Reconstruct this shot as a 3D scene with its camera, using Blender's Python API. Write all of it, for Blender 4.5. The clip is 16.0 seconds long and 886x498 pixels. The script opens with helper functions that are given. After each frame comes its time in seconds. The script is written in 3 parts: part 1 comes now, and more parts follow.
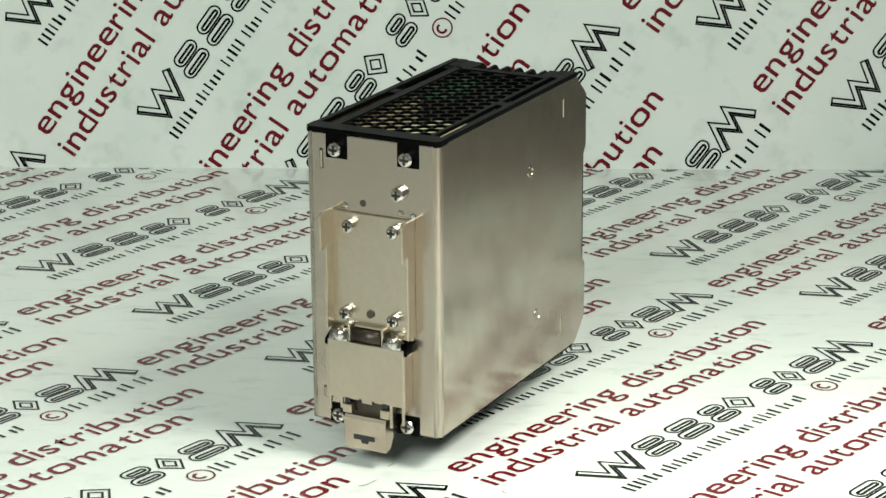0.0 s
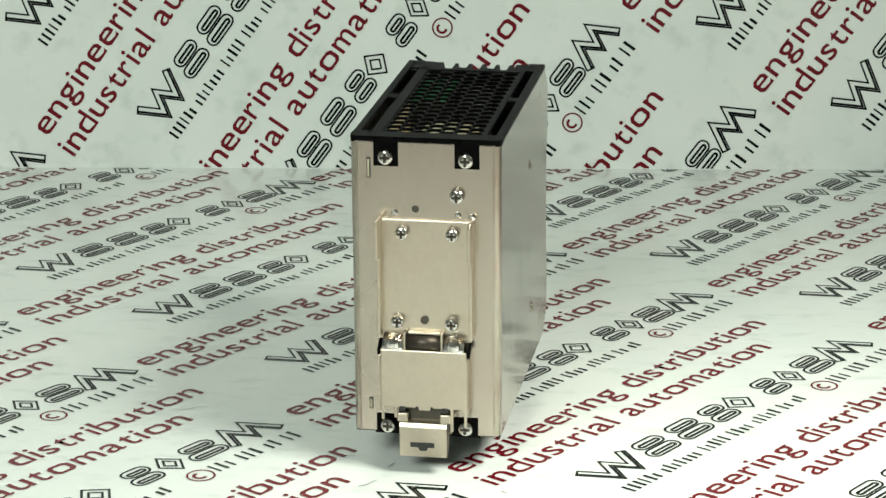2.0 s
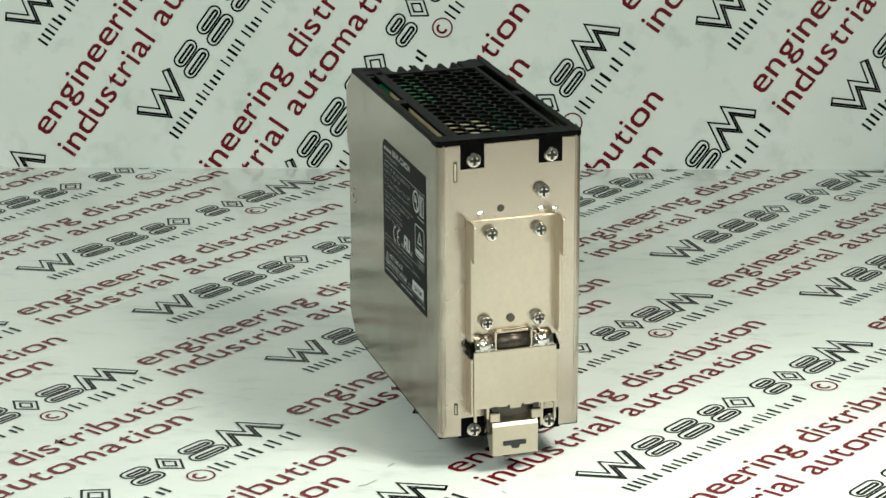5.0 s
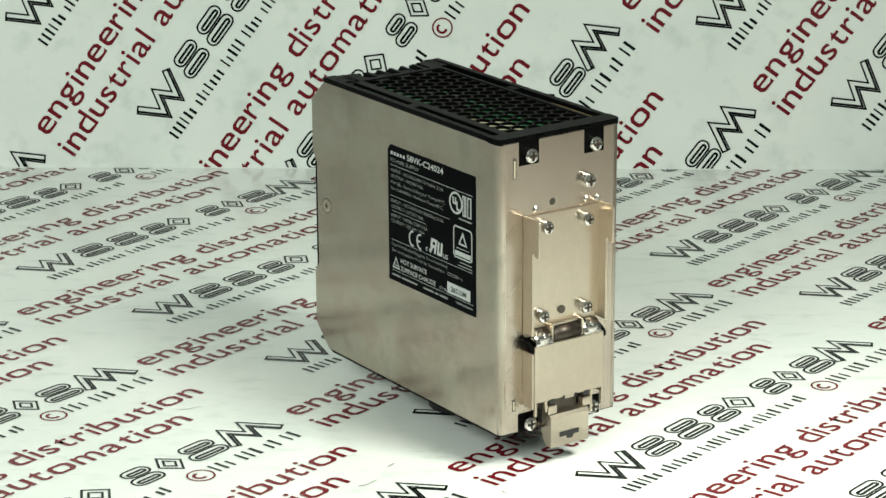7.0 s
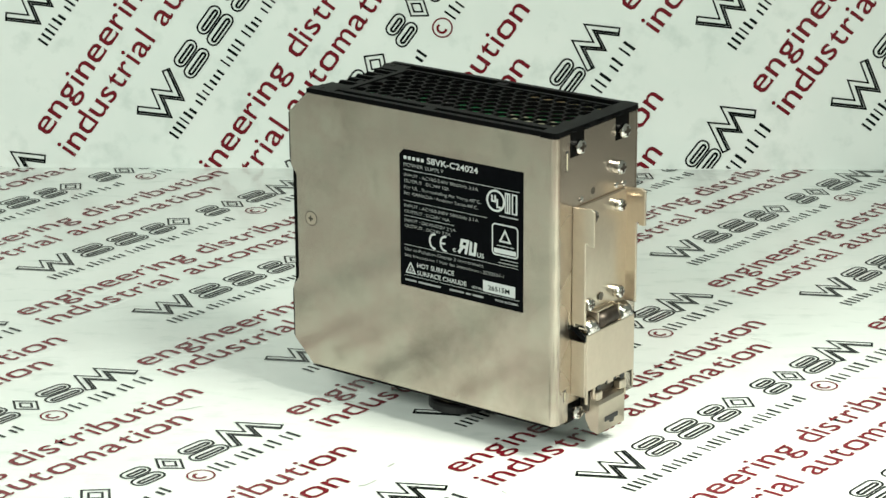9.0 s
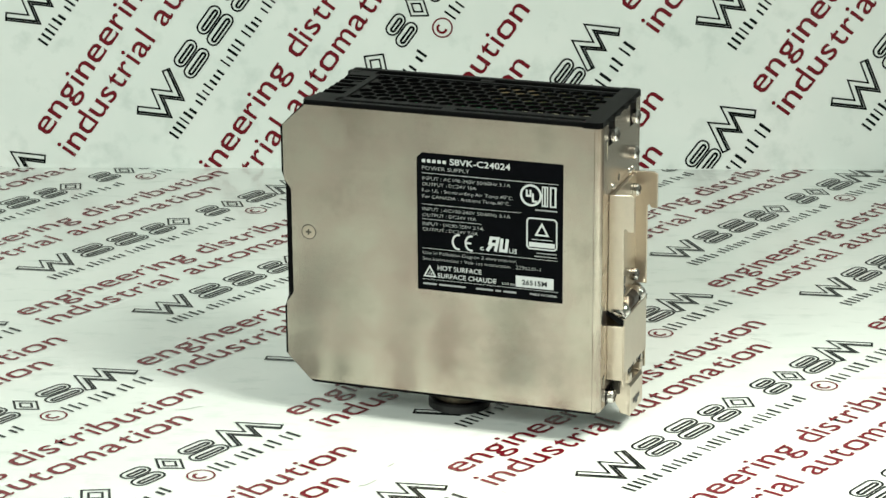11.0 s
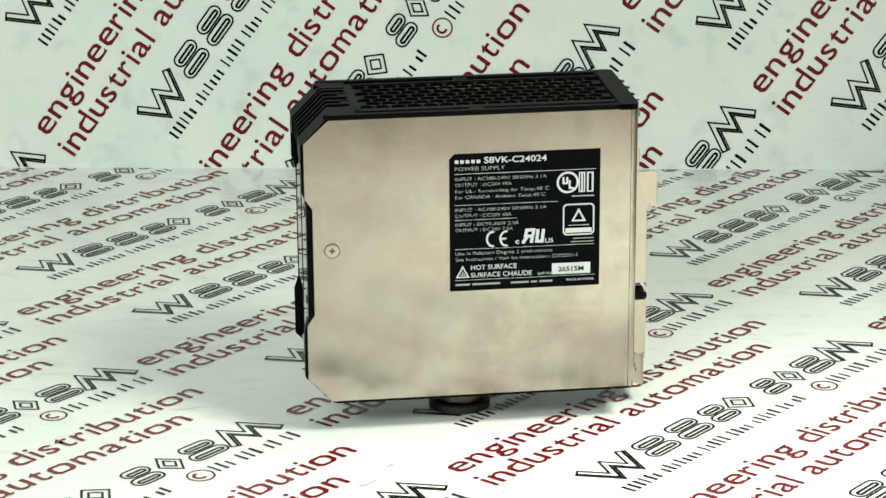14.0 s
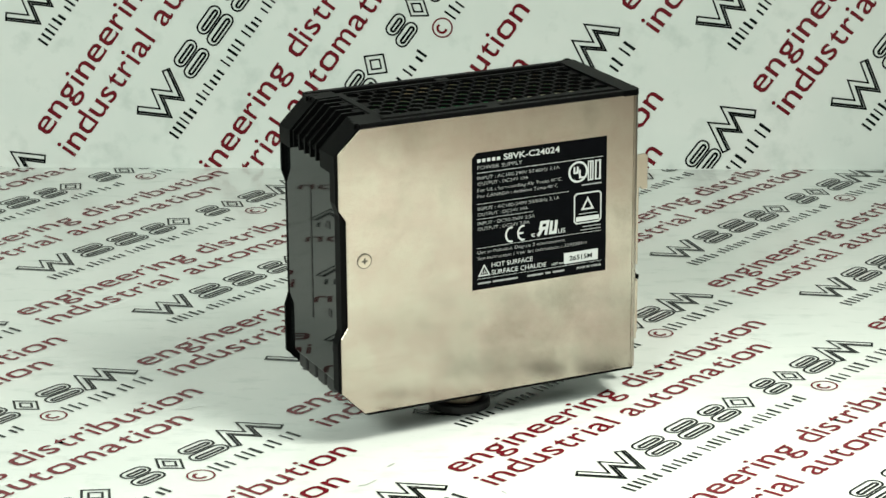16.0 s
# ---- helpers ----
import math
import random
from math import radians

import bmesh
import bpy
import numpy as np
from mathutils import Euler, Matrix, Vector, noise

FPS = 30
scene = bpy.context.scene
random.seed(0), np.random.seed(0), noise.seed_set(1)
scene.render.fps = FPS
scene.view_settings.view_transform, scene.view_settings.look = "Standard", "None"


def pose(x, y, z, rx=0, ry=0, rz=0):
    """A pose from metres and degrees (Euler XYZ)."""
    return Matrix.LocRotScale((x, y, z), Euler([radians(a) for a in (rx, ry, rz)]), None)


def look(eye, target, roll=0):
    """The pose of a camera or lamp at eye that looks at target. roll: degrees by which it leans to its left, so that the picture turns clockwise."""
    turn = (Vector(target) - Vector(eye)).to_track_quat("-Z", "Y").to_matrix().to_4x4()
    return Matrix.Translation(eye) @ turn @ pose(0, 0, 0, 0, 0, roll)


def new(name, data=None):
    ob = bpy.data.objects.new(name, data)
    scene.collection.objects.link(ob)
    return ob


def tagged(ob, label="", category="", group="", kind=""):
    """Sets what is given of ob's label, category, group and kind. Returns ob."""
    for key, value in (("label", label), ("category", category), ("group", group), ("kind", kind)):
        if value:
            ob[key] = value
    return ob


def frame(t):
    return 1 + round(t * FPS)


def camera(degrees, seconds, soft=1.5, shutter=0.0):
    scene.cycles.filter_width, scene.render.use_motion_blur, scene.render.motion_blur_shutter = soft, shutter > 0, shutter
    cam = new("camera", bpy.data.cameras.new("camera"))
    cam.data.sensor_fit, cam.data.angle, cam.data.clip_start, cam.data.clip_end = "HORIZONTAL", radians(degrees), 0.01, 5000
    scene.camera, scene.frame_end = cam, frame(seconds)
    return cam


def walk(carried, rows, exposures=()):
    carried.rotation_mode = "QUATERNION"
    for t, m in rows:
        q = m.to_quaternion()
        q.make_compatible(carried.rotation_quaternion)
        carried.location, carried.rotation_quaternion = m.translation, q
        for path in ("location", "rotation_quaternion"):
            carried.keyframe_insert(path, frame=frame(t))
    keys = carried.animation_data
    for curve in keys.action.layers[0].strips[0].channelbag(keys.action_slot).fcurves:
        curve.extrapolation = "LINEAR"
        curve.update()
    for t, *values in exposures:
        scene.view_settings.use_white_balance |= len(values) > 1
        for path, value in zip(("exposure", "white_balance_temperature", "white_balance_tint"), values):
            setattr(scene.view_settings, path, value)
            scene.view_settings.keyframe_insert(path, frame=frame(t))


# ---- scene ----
# The camera stands still on a tripod; a small power supply turns slowly on a pad before it.
cam = camera(19.73, 16.0, soft=1.5)
STAND = pose(0, -1.0313, 0.4001, 90 - 17.716, 0, 0.286) @ pose(0, 0, 0, 0, 0, -0.412)
walk(cam, [(0.0, STAND), (16.0, STAND)], exposures=[(0.0, -0.05, 6720, 2), (1.5, -0.06, 6720, 2), (3.5, -0.23, 6720, 2), (7.0, 0.02, 6720, 2), (8.0, 0.2, 6720, 2), (9.0, 0.25, 6720, 2), (12.5, 0.15, 6720, 2), (14.0, 0.16, 6720, 2), (15.0, 0.22, 6720, 2), (16.0, 0.05, 6720, 2)])

MM = 0.001


def turn(t):
    """The pad's turn in degrees at t seconds."""
    return -117.474 + 8.89266 * t + 0.0039116 * t * t - 0.0000656 * t ** 3


# ---- light ----
world = bpy.data.worlds.new("room_air")
scene.world = world
world.use_nodes = True
world.node_tree.nodes["Background"].inputs[0].default_value = (0.80, 0.86, 0.84, 1)
world.node_tree.nodes["Background"].inputs[1].default_value = 0.10


def area_light(name, eye, target, size, watts, colour, spread=180):
    data = bpy.data.lights.new(name, "AREA")
    data.shape, data.size, data.size_y, data.energy, data.color = "RECTANGLE", size[0], size[1], watts, colour
    data.spread = radians(spread)
    ob = new(name, data)
    ob.matrix_world = look(eye, target)
    return ob


# Unseen fill lamp, added low in front to brighten wall and sheet.
area_light("fill_light", (-0.80, -1.72, 1.30), (-0.05, 0.10, 0.05), (1.0, 0.6), 32.0, (0.94, 1.0, 0.97))
area_light("desk_light", (0.40, -0.33, 0.62), (0.158, -0.28, 0.0), (0.22, 0.22), 2.65, (1.0, 0.99, 0.94), 90)

# ---- materials ----


def nodes_of(name):
    m = bpy.data.materials.new(name)
    m.use_nodes = True
    t = m.node_tree
    return m, t, t.nodes["Principled BSDF"]


def noise_node(t, scale, detail=4.0, stretch=(1, 1, 1), rough=0.6):
    co = t.nodes.new("ShaderNodeTexCoord")
    mp = t.nodes.new("ShaderNodeMapping")
    mp.inputs["Scale"].default_value = stretch
    t.links.new(co.outputs["Object"], mp.inputs["Vector"])
    n = t.nodes.new("ShaderNodeTexNoise")
    n.inputs["Scale"].default_value, n.inputs["Detail"].default_value, n.inputs["Roughness"].default_value = scale, detail, rough
    t.links.new(mp.outputs["Vector"], n.inputs["Vector"])
    return n


def ramp(t, src, stops):
    r = t.nodes.new("ShaderNodeValToRGB")
    e = r.color_ramp.elements
    e[0].position, e[0].color = stops[0][0], (*stops[0][1], 1)
    e[1].position, e[1].color = stops[-1][0], (*stops[-1][1], 1)
    for pos, col in stops[1:-1]:
        x = e.new(pos)
        x.color = (*col, 1)
    t.links.new(src, r.inputs["Fac"])
    return r


def bump(t, bsdf, src, strength, distance):
    b = t.nodes.new("ShaderNodeBump")
    b.inputs["Strength"].default_value, b.inputs["Distance"].default_value = strength, distance
    t.links.new(src, b.inputs["Height"])
    t.links.new(b.outputs["Normal"], bsdf.inputs["Normal"])


def grey(v):
    return (v, v, v)


def plain(name, colour, rough, metal=0.0, spread=0.12, scale=300.0, coat=0.0, relief=0.0, gloss=0.5):
    m, t, b = nodes_of(name)
    n = noise_node(t, scale)
    lo = tuple(c * (1 - spread) for c in colour)
    hi = tuple(min(1.0, c * (1 + spread)) for c in colour)
    r = ramp(t, n.outputs["Fac"], [(0.3, lo), (0.7, hi)])
    t.links.new(r.outputs["Color"], b.inputs["Base Color"])
    b.inputs["Roughness"].default_value, b.inputs["Metallic"].default_value = rough, metal
    b.inputs["Coat Weight"].default_value = coat
    b.inputs["Specular IOR Level"].default_value = gloss
    b.inputs["Coat Roughness"].default_value = 0.1
    if relief:
        bump(t, b, n.outputs["Fac"], 0.5, relief)
    return m


def steel(name, colour, rough, grain, stain=0.10, relief=0.00002):
    """Plated sheet steel: fine drawn grain along one way, cloudy handling marks."""
    m, t, b = nodes_of(name)
    fine = noise_node(t, 420.0, 3.0, grain)
    cloud = noise_node(t, 34.0, 5.0)
    blot = noise_node(t, 12.0, 3.0)
    lo = tuple(c * (1 - stain) for c in colour)
    warm = (colour[0] * (1 - stain * 0.25), colour[1] * (1 - stain * 0.5), colour[2] * (1 - stain * 0.45))
    r = ramp(t, cloud.outputs["Fac"], [(0.30, lo), (0.43, colour), (0.56, warm), (0.68, colour)])
    mix = t.nodes.new("ShaderNodeMix")
    mix.data_type, mix.blend_type = "RGBA", "MULTIPLY"
    mix.inputs["Factor"].default_value = 1.0
    g = ramp(t, fine.outputs["Fac"], [(0.25, grey(0.93)), (0.75, grey(1.0))])
    t.links.new(r.outputs["Color"], mix.inputs["A"])
    t.links.new(g.outputs["Color"], mix.inputs["B"])
    # greasy handling marks
    smear = noise_node(t, 21.0, 6.0, (1, 1, 0.75), 0.72)
    dull = ramp(t, smear.outputs["Fac"], [(0.50, grey(1.0)), (0.64, tuple(1 - stain * k for k in (0.78, 0.78, 0.85)))])
    mix2 = t.nodes.new("ShaderNodeMix")
    mix2.data_type, mix2.blend_type = "RGBA", "MULTIPLY"
    mix2.inputs["Factor"].default_value = 1.0
    t.links.new(mix.outputs["Result"], mix2.inputs["A"])
    t.links.new(dull.outputs["Color"], mix2.inputs["B"])
    t.links.new(mix2.outputs["Result"], b.inputs["Base Color"])
    rr = ramp(t, blot.outputs["Fac"], [(0.3, grey(rough * 0.85)), (0.7, grey(rough * 1.2))])
    t.links.new(rr.outputs["Color"], b.inputs["Roughness"])
    b.inputs["Metallic"].default_value = 1.0
    bump(t, b, fine.outputs["Fac"], 0.35, relief)
    wave = noise_node(t, 26.0, 2.0, (1, 1, 0.6))
    w = t.nodes.new("ShaderNodeBump")
    w.inputs["Strength"].default_value, w.inputs["Distance"].default_value = 0.3, 0.0005
    t.links.new(wave.outputs["Fac"], w.inputs["Height"])
    t.links.new(w.outputs["Normal"], b.inputs["Normal"].links[0].from_node.inputs["Normal"])
    return m


def foil_material():
    """White printed sheet, glossy, slightly uneven, with faint scuffs and blurred reflections in its colour."""
    m, t, b = nodes_of("glossy_white_sheet")
    n = noise_node(t, 9.0, 5.0)
    s = noise_node(t, 46.0, 6.0, (1, 2.4, 1))
    # Clouds and smudges: part dirt, part reflections put into the colour.
    r = ramp(t, n.outputs["Fac"], [(0.32, (0.745, 0.80, 0.765)), (0.66, (0.84, 0.865, 0.835))])
    dirt_reflection = ramp(t, s.outputs["Fac"], [(0.54, grey(1.0)), (0.76, (0.80, 0.83, 0.82))])
    mix = t.nodes.new("ShaderNodeMix")
    mix.data_type, mix.blend_type = "RGBA", "MULTIPLY"
    mix.inputs["Factor"].default_value = 1.0
    t.links.new(r.outputs["Color"], mix.inputs["A"])
    t.links.new(dirt_reflection.outputs["Color"], mix.inputs["B"])
    t.links.new(mix.outputs["Result"], b.inputs["Base Color"])
    b.inputs["Roughness"].default_value = 0.17
    b.inputs["IOR"].default_value = 1.5
    w = noise_node(t, 16.0, 2.0)
    bump(t, b, w.outputs["Fac"], 0.25, 0.0006)
    return m


FOIL = foil_material()
INK_BLACK = plain("black_print", (0.005, 0.007, 0.007), 0.24, spread=0.3, scale=500, gloss=0.15)
SCUFF = plain("grey_scuff", (0.34, 0.35, 0.34), 0.4, spread=0.2)
INK_RED = plain("dark_red_print", (0.15, 0.008, 0.015), 0.24, spread=0.18, scale=400, gloss=0.2)
SHELL = steel("drawn_plated_steel", (0.515, 0.470, 0.395), 0.165, (0.10, 1, 1.6), stain=0.23)
BACKSTEEL = steel("plated_back_steel", (0.555, 0.49, 0.42), 0.25, (1, 1.2, 0.35), stain=0.07)
BRACKET = steel("warm_nickel_bracket", (0.63, 0.555, 0.455), 0.30, (1, 1, 0.8), stain=0.06)
CHROME = plain("bright_screw_steel", (0.62, 0.60, 0.57), 0.11, 1.0, 0.08, 900)
BLACK = plain("black_plastic", (0.0014, 0.0015, 0.0016), 0.42, spread=0.25, scale=1500, relief=0.00002, gloss=0.05)
GLOSS = plain("smoked_glossy_plastic", (0.006, 0.007, 0.007), 0.03, spread=0.1, gloss=0.42)
LABELBLACK = plain("black_label_film", (0.002, 0.0023, 0.003), 0.30, spread=0.2, scale=200, gloss=0.02)
WHITEINK = plain("white_label_print", (0.46, 0.48, 0.48), 0.5, spread=0.05)
THININK = plain("fine_label_print", (0.30, 0.31, 0.31), 0.5, spread=0.08)
GREYINK = plain("thin_label_print", (0.24, 0.25, 0.25), 0.5, spread=0.1)
CREAM = plain("cream_plastic", (0.74, 0.70, 0.46), 0.5)
BOARD = plain("green_circuit_board", (0.02, 0.24, 0.08), 0.4, spread=0.3, scale=200)
INNER_TAN = plain("tan_coil_and_lit_panel", (0.70, 0.58, 0.34), 0.45)
DARKTIN = plain("dark_gap_steel", (0.10, 0.09, 0.075), 0.4, 0.8)
TANGAP = plain("tan_plastic", (0.42, 0.38, 0.27), 0.5)
HOLLOW = plain("dark_hollow_metal", (0.075, 0.062, 0.052), 0.42, 0.9, 0.2, 500)
SPINDLE = plain("brown_brass", (0.10, 0.082, 0.058), 0.35, 0.8, 0.25, 300)
# Black of the rubber parts, also the painted shade of slots and notches.
RUBBER_SHADE = plain("black_rubber_and_shade", (0.02, 0.02, 0.02), 0.5, spread=0.2)
ROOMPAINT = plain("room_paint", (0.60, 0.62, 0.60), 0.8, spread=0.05, scale=6)
WOOD = plain("table_laminate", (0.35, 0.33, 0.30), 0.5, spread=0.15, scale=20)

# ---- mesh helpers (millimetres in, metres out) ----


def part(name, bm, material, parent, label=""):
    me = bpy.data.meshes.new(name)
    bm.to_mesh(me)
    bm.free()
    me.materials.append(material)
    ob = new(name, me)
    if parent is not None:
        ob.parent = parent
    if label:
        tagged(ob, label)
    return ob


def box(bm, x0, x1, y0, y1, z0, z1, bevel=0.0, seg=2):
    m = Matrix.Translation(((x0 + x1) / 2 * MM, (y0 + y1) / 2 * MM, (z0 + z1) / 2 * MM)) @ Matrix.Diagonal(
        ((x1 - x0) * MM, (y1 - y0) * MM, (z1 - z0) * MM, 1))
    made = bmesh.ops.create_cube(bm, size=1, matrix=m)
    if bevel:
        es = {e for v in made["verts"] for e in v.link_edges}
        bmesh.ops.bevel(bm, geom=list(es), offset=bevel * MM, segments=seg, affect="EDGES", profile=0.5)


def prism(bm, pts, axis, a, b):
    """A polygon in the plane across axis ('x': y, z; 'y': x, z; 'z': x, y), from a to b along the axis."""
    def at(p, h):
        return {"x": (h, p[0], p[1]), "y": (p[0], h, p[1]), "z": (p[0], p[1], h)}[axis]
    lo = [bm.verts.new(Vector(at(p, a)) * MM) for p in pts]
    hi = [bm.verts.new(Vector(at(p, b)) * MM) for p in pts]
    n = len(pts)
    fs = [bm.faces.new(lo), bm.faces.new(list(reversed(hi)))]
    for i in range(n):
        fs.append(bm.faces.new((lo[i], hi[i], hi[(i + 1) % n], lo[(i + 1) % n])))
    bmesh.ops.recalc_face_normals(bm, faces=fs)
    return fs


def lathe(bm, centre, axis, profile, n=20):
    """Rings (radius, height) round an axis through centre."""
    c = Vector(centre)
    turnto = {"x": Vector((1, 0, 0)), "y": Vector((0, 1, 0)), "-y": Vector((0, -1, 0)), "z": Vector((0, 0, 1))}[axis]
    q = turnto.to_track_quat("Z", "Y")
    rings = []
    for rad, h in profile:
        rings.append([bm.verts.new((c + q @ Vector((rad * math.cos(6.28318 * i / n), rad * math.sin(6.28318 * i / n), h))) * MM)
                      for i in range(n)])
    fs = []
    for r0, r1 in zip(rings, rings[1:]):
        for i in range(n):
            fs.append(bm.faces.new((r0[i], r0[(i + 1) % n], r1[(i + 1) % n], r1[i])))
    fs.append(bm.faces.new(rings[-1]))
    fs.append(bm.faces.new(list(reversed(rings[0]))))
    for f in fs:
        f.smooth = False
    return fs


def stroke(bm, pts, width, closed=False, z=0.0):
    """A flat ribbon along a line of points, with mitred corners."""
    n = len(pts)
    left, right = [], []
    for i in range(n):
        p = Vector(pts[i])
        a = Vector(pts[i - 1]) if (i or closed) else None
        b = Vector(pts[(i + 1) % n]) if (i < n - 1 or closed) else None
        d0 = (p - a).normalized() if a is not None else (b - p).normalized()
        d1 = (b - p).normalized() if b is not None else d0
        n0, n1 = Vector((-d0.y, d0.x)), Vector((-d1.y, d1.x))
        m = n0 + n1
        m = m.normalized() if m.length > 0.05 else n0
        k = width / 2 / max(0.45, m.dot(n0))
        left.append(bm.verts.new(((p.x + m.x * k) * MM, (p.y + m.y * k) * MM, z * MM)))
        right.append(bm.verts.new(((p.x - m.x * k) * MM, (p.y - m.y * k) * MM, z * MM)))
    for i in range(n if closed else n - 1):
        j = (i + 1) % n
        bm.faces.new((left[i], right[i], right[j], left[j]))


def rect(bm, x0, y0, x1, y1, z=0.0, slant=0.0):
    bm.faces.new([bm.verts.new((x * MM, y * MM, z * MM)) for x, y in
                  ((x0, y0), (x1, y0), (x1 + slant, y1), (x0 + slant, y1))])


def words(text, size, length=0.0, bold=0.0):
    """The outline of a line of text, flat, its start at the origin; length stretches it. Millimetres."""
    cu = bpy.data.curves.new("words", "FONT")
    cu.body, cu.size, cu.offset, cu.resolution_u = text, size * MM, bold * MM, 3
    ob = new("words", cu)
    bpy.context.view_layer.update()
    dg = bpy.context.evaluated_depsgraph_get()
    me = bpy.data.meshes.new_from_object(ob.evaluated_get(dg))
    bm = bmesh.new()
    bm.from_mesh(me)
    bpy.data.objects.remove(ob)
    bpy.data.meshes.remove(me)
    bpy.data.curves.remove(cu)
    xs = [v.co.x for v in bm.verts]
    lo, hi = min(xs), max(xs)
    k = length * MM / (hi - lo) if length else 1.0
    for v in bm.verts:
        v.co.x = (v.co.x - lo) * k
    return bm


def place(bm, m):
    bm.transform(m)
    return bm


def thing(name, label, category, group="", kind=""):
    ob = new(name)
    ob.empty_display_size = 0.02
    return tagged(ob, label, category, group, kind)


# ---- the printed sheets ----
CREASE_Y, CREASE_TURN = 0.3717, -1.77


def sheet_floor():
    bm = bmesh.new()
    c = math.tan(radians(CREASE_TURN))
    pts = [(-600, -430), (305, -430), (305, 371.7 + 305 * c), (-600, 371.7 - 600 * c)]
    prism(bm, pts, "z", -3.0, 0.0)
    return tagged(part("floor", bm, FOIL, None), "glossy white sheet printed with slanted lines of advertising", "sheet", kind="structure")


def sheet_wall():
    bm = bmesh.new()
    prism(bm, [(-600, -3), (310, -3), (310, 420), (-600, 420)], "y", 0.3, 3.0)
    ob = tagged(part("wall_back", bm, FOIL, None), "upright white sheet printed with slanted lines of advertising", "sheet", kind="structure")
    ob.matrix_world = pose(0, CREASE_Y, 0, 0, 0, CREASE_TURN)
    return ob


def outlined_bar(bm, pts, width, line=1.0):
    """A thick bent bar drawn as an embossed outline: a thin line round it and a heavier one inside its lower edge."""
    n = len(pts)
    left, right, low = [], [], []
    for i in range(n):
        p = Vector(pts[i])
        d0 = (p - Vector(pts[i - 1])).normalized() if i else (Vector(pts[1]) - p).normalized()
        d1 = (Vector(pts[i + 1]) - p).normalized() if i < n - 1 else d0
        n0, n1 = Vector((-d0.y, d0.x)), Vector((-d1.y, d1.x))
        m = (n0 + n1).normalized()
        k = width / 2 / max(0.5, m.dot(n0))
        left.append(p + m * k)
        right.append(p - m * k)
        low.append(p - m * (k * 0.42))
    stroke(bm, left + right[::-1], line, True)
    stroke(bm, low, line * 1.25)


def capsule(bm, cx, cy, half, rad, line):
    """The outline of a bar with round ends."""
    pts = []
    for side in (1, -1):
        pts += [(cx + side * (half - rad + rad * math.cos(a)), cy + side * rad * math.sin(a)) for a in [-1.5708 + 0.5236 * i for i in range(7)]]
    stroke(bm, pts, line, True)


def logo_shapes():
    """Embossed zigzags and stacked bars that stand for the maker's mark, a row 208 long and 17 high, top at y = 0."""
    bm = bmesh.new()
    zig = [(0.8, -0.6), (9.0, -15.0), (16.0, -4.4), (21.8, -15.0), (30.6, -0.6)]
    outlined_bar(bm, zig, 4.4)
    outlined_bar(bm, [(179.6 + x * 0.92, -17.4 - y) for x, y in zig], 4.4)
    for x0, wide in ((34.5, 20.0), (58.5, 21.0), (83.5, 16.5), (125.0, 16.0), (158.0, 20.0)):
        for y, trim in ((-4.3, 2.2), (-12.8, 0.0)):
            capsule(bm, x0 + (wide + trim) / 2, y, (wide - trim) / 2, 3.6, 1.05)
            capsule(bm, x0 + (wide + trim) / 2, y - 0.5, (wide - trim) / 2 - 2.4, 1.1, 1.35)
    for cx, half in ((108.0, 7.5), (149.5, 6.0)):
        for k in (1.0, 0.5):
            stroke(bm, [(cx - half * k, -8.5), (cx, -8.5 + 8.0 * k), (cx + half * k, -8.5), (cx, -8.5 - 8.0 * k)], 1.0, True)
    return bm


def address_bars():
    """Plain small bars, one for each character of the address and the number."""
    bm = bmesh.new()
    rng = random.Random(5)
    top, h = -22.9, 6.8

    def run(x, counts, pitch, low, high):
        for n in counts:
            for i in range(n):
                w = pitch * rng.uniform(0.27, 0.46)
                rect(bm, x, low, x + w, high - (1.8 if rng.random() < 0.45 else 0.0))
                x += pitch
            x += pitch * 0.75
    run(0.0, (6, 7, 5, 4, 5, 2, 2), 3.72, top - h, top)
    run(156.5, (3, 3, 2, 2), 4.2, top - h - 0.8, top + 0.4)
    return bm


def phone_ring():
    bm = bmesh.new()
    c, r = (148.5, -27.2), 5.6
    ring = [(c[0] + r * math.cos(i * 0.2618), c[1] + r * math.sin(i * 0.2618)) for i in range(24)]
    stroke(bm, ring, 0.9, True)
    arc = [(c[0] - 0.5 + 2.6 * math.cos(a), c[1] + 2.6 * math.sin(a)) for a in (1.2, 1.9, 2.6, 3.3, 4.0, 4.7, 5.2)]
    stroke(bm, arc, 1.4)
    return bm


def squared(bm, low, high):
    """Press the round bowl of a letter outwards to a squarer one, between two heights."""
    xs = [v.co.x for v in bm.verts]
    cx, hx = (min(xs) + max(xs)) / 2, (max(xs) - min(xs)) / 2
    cz, hz = (low + high) / 2, (high - low) / 2
    for v in bm.verts:
        a, b = (v.co.x - cx) / hx, (v.co.y - cz) / hz
        if abs(b) > 1.04:
            continue
        k = math.hypot(a, b) / max(1e-6, (a ** 4 + b ** 4) ** 0.25)
        v.co.x = cx + hx * max(-1.0, min(1.0, a * k))
        v.co.y = cz + hz * max(-1.0, min(1.0, b * k))


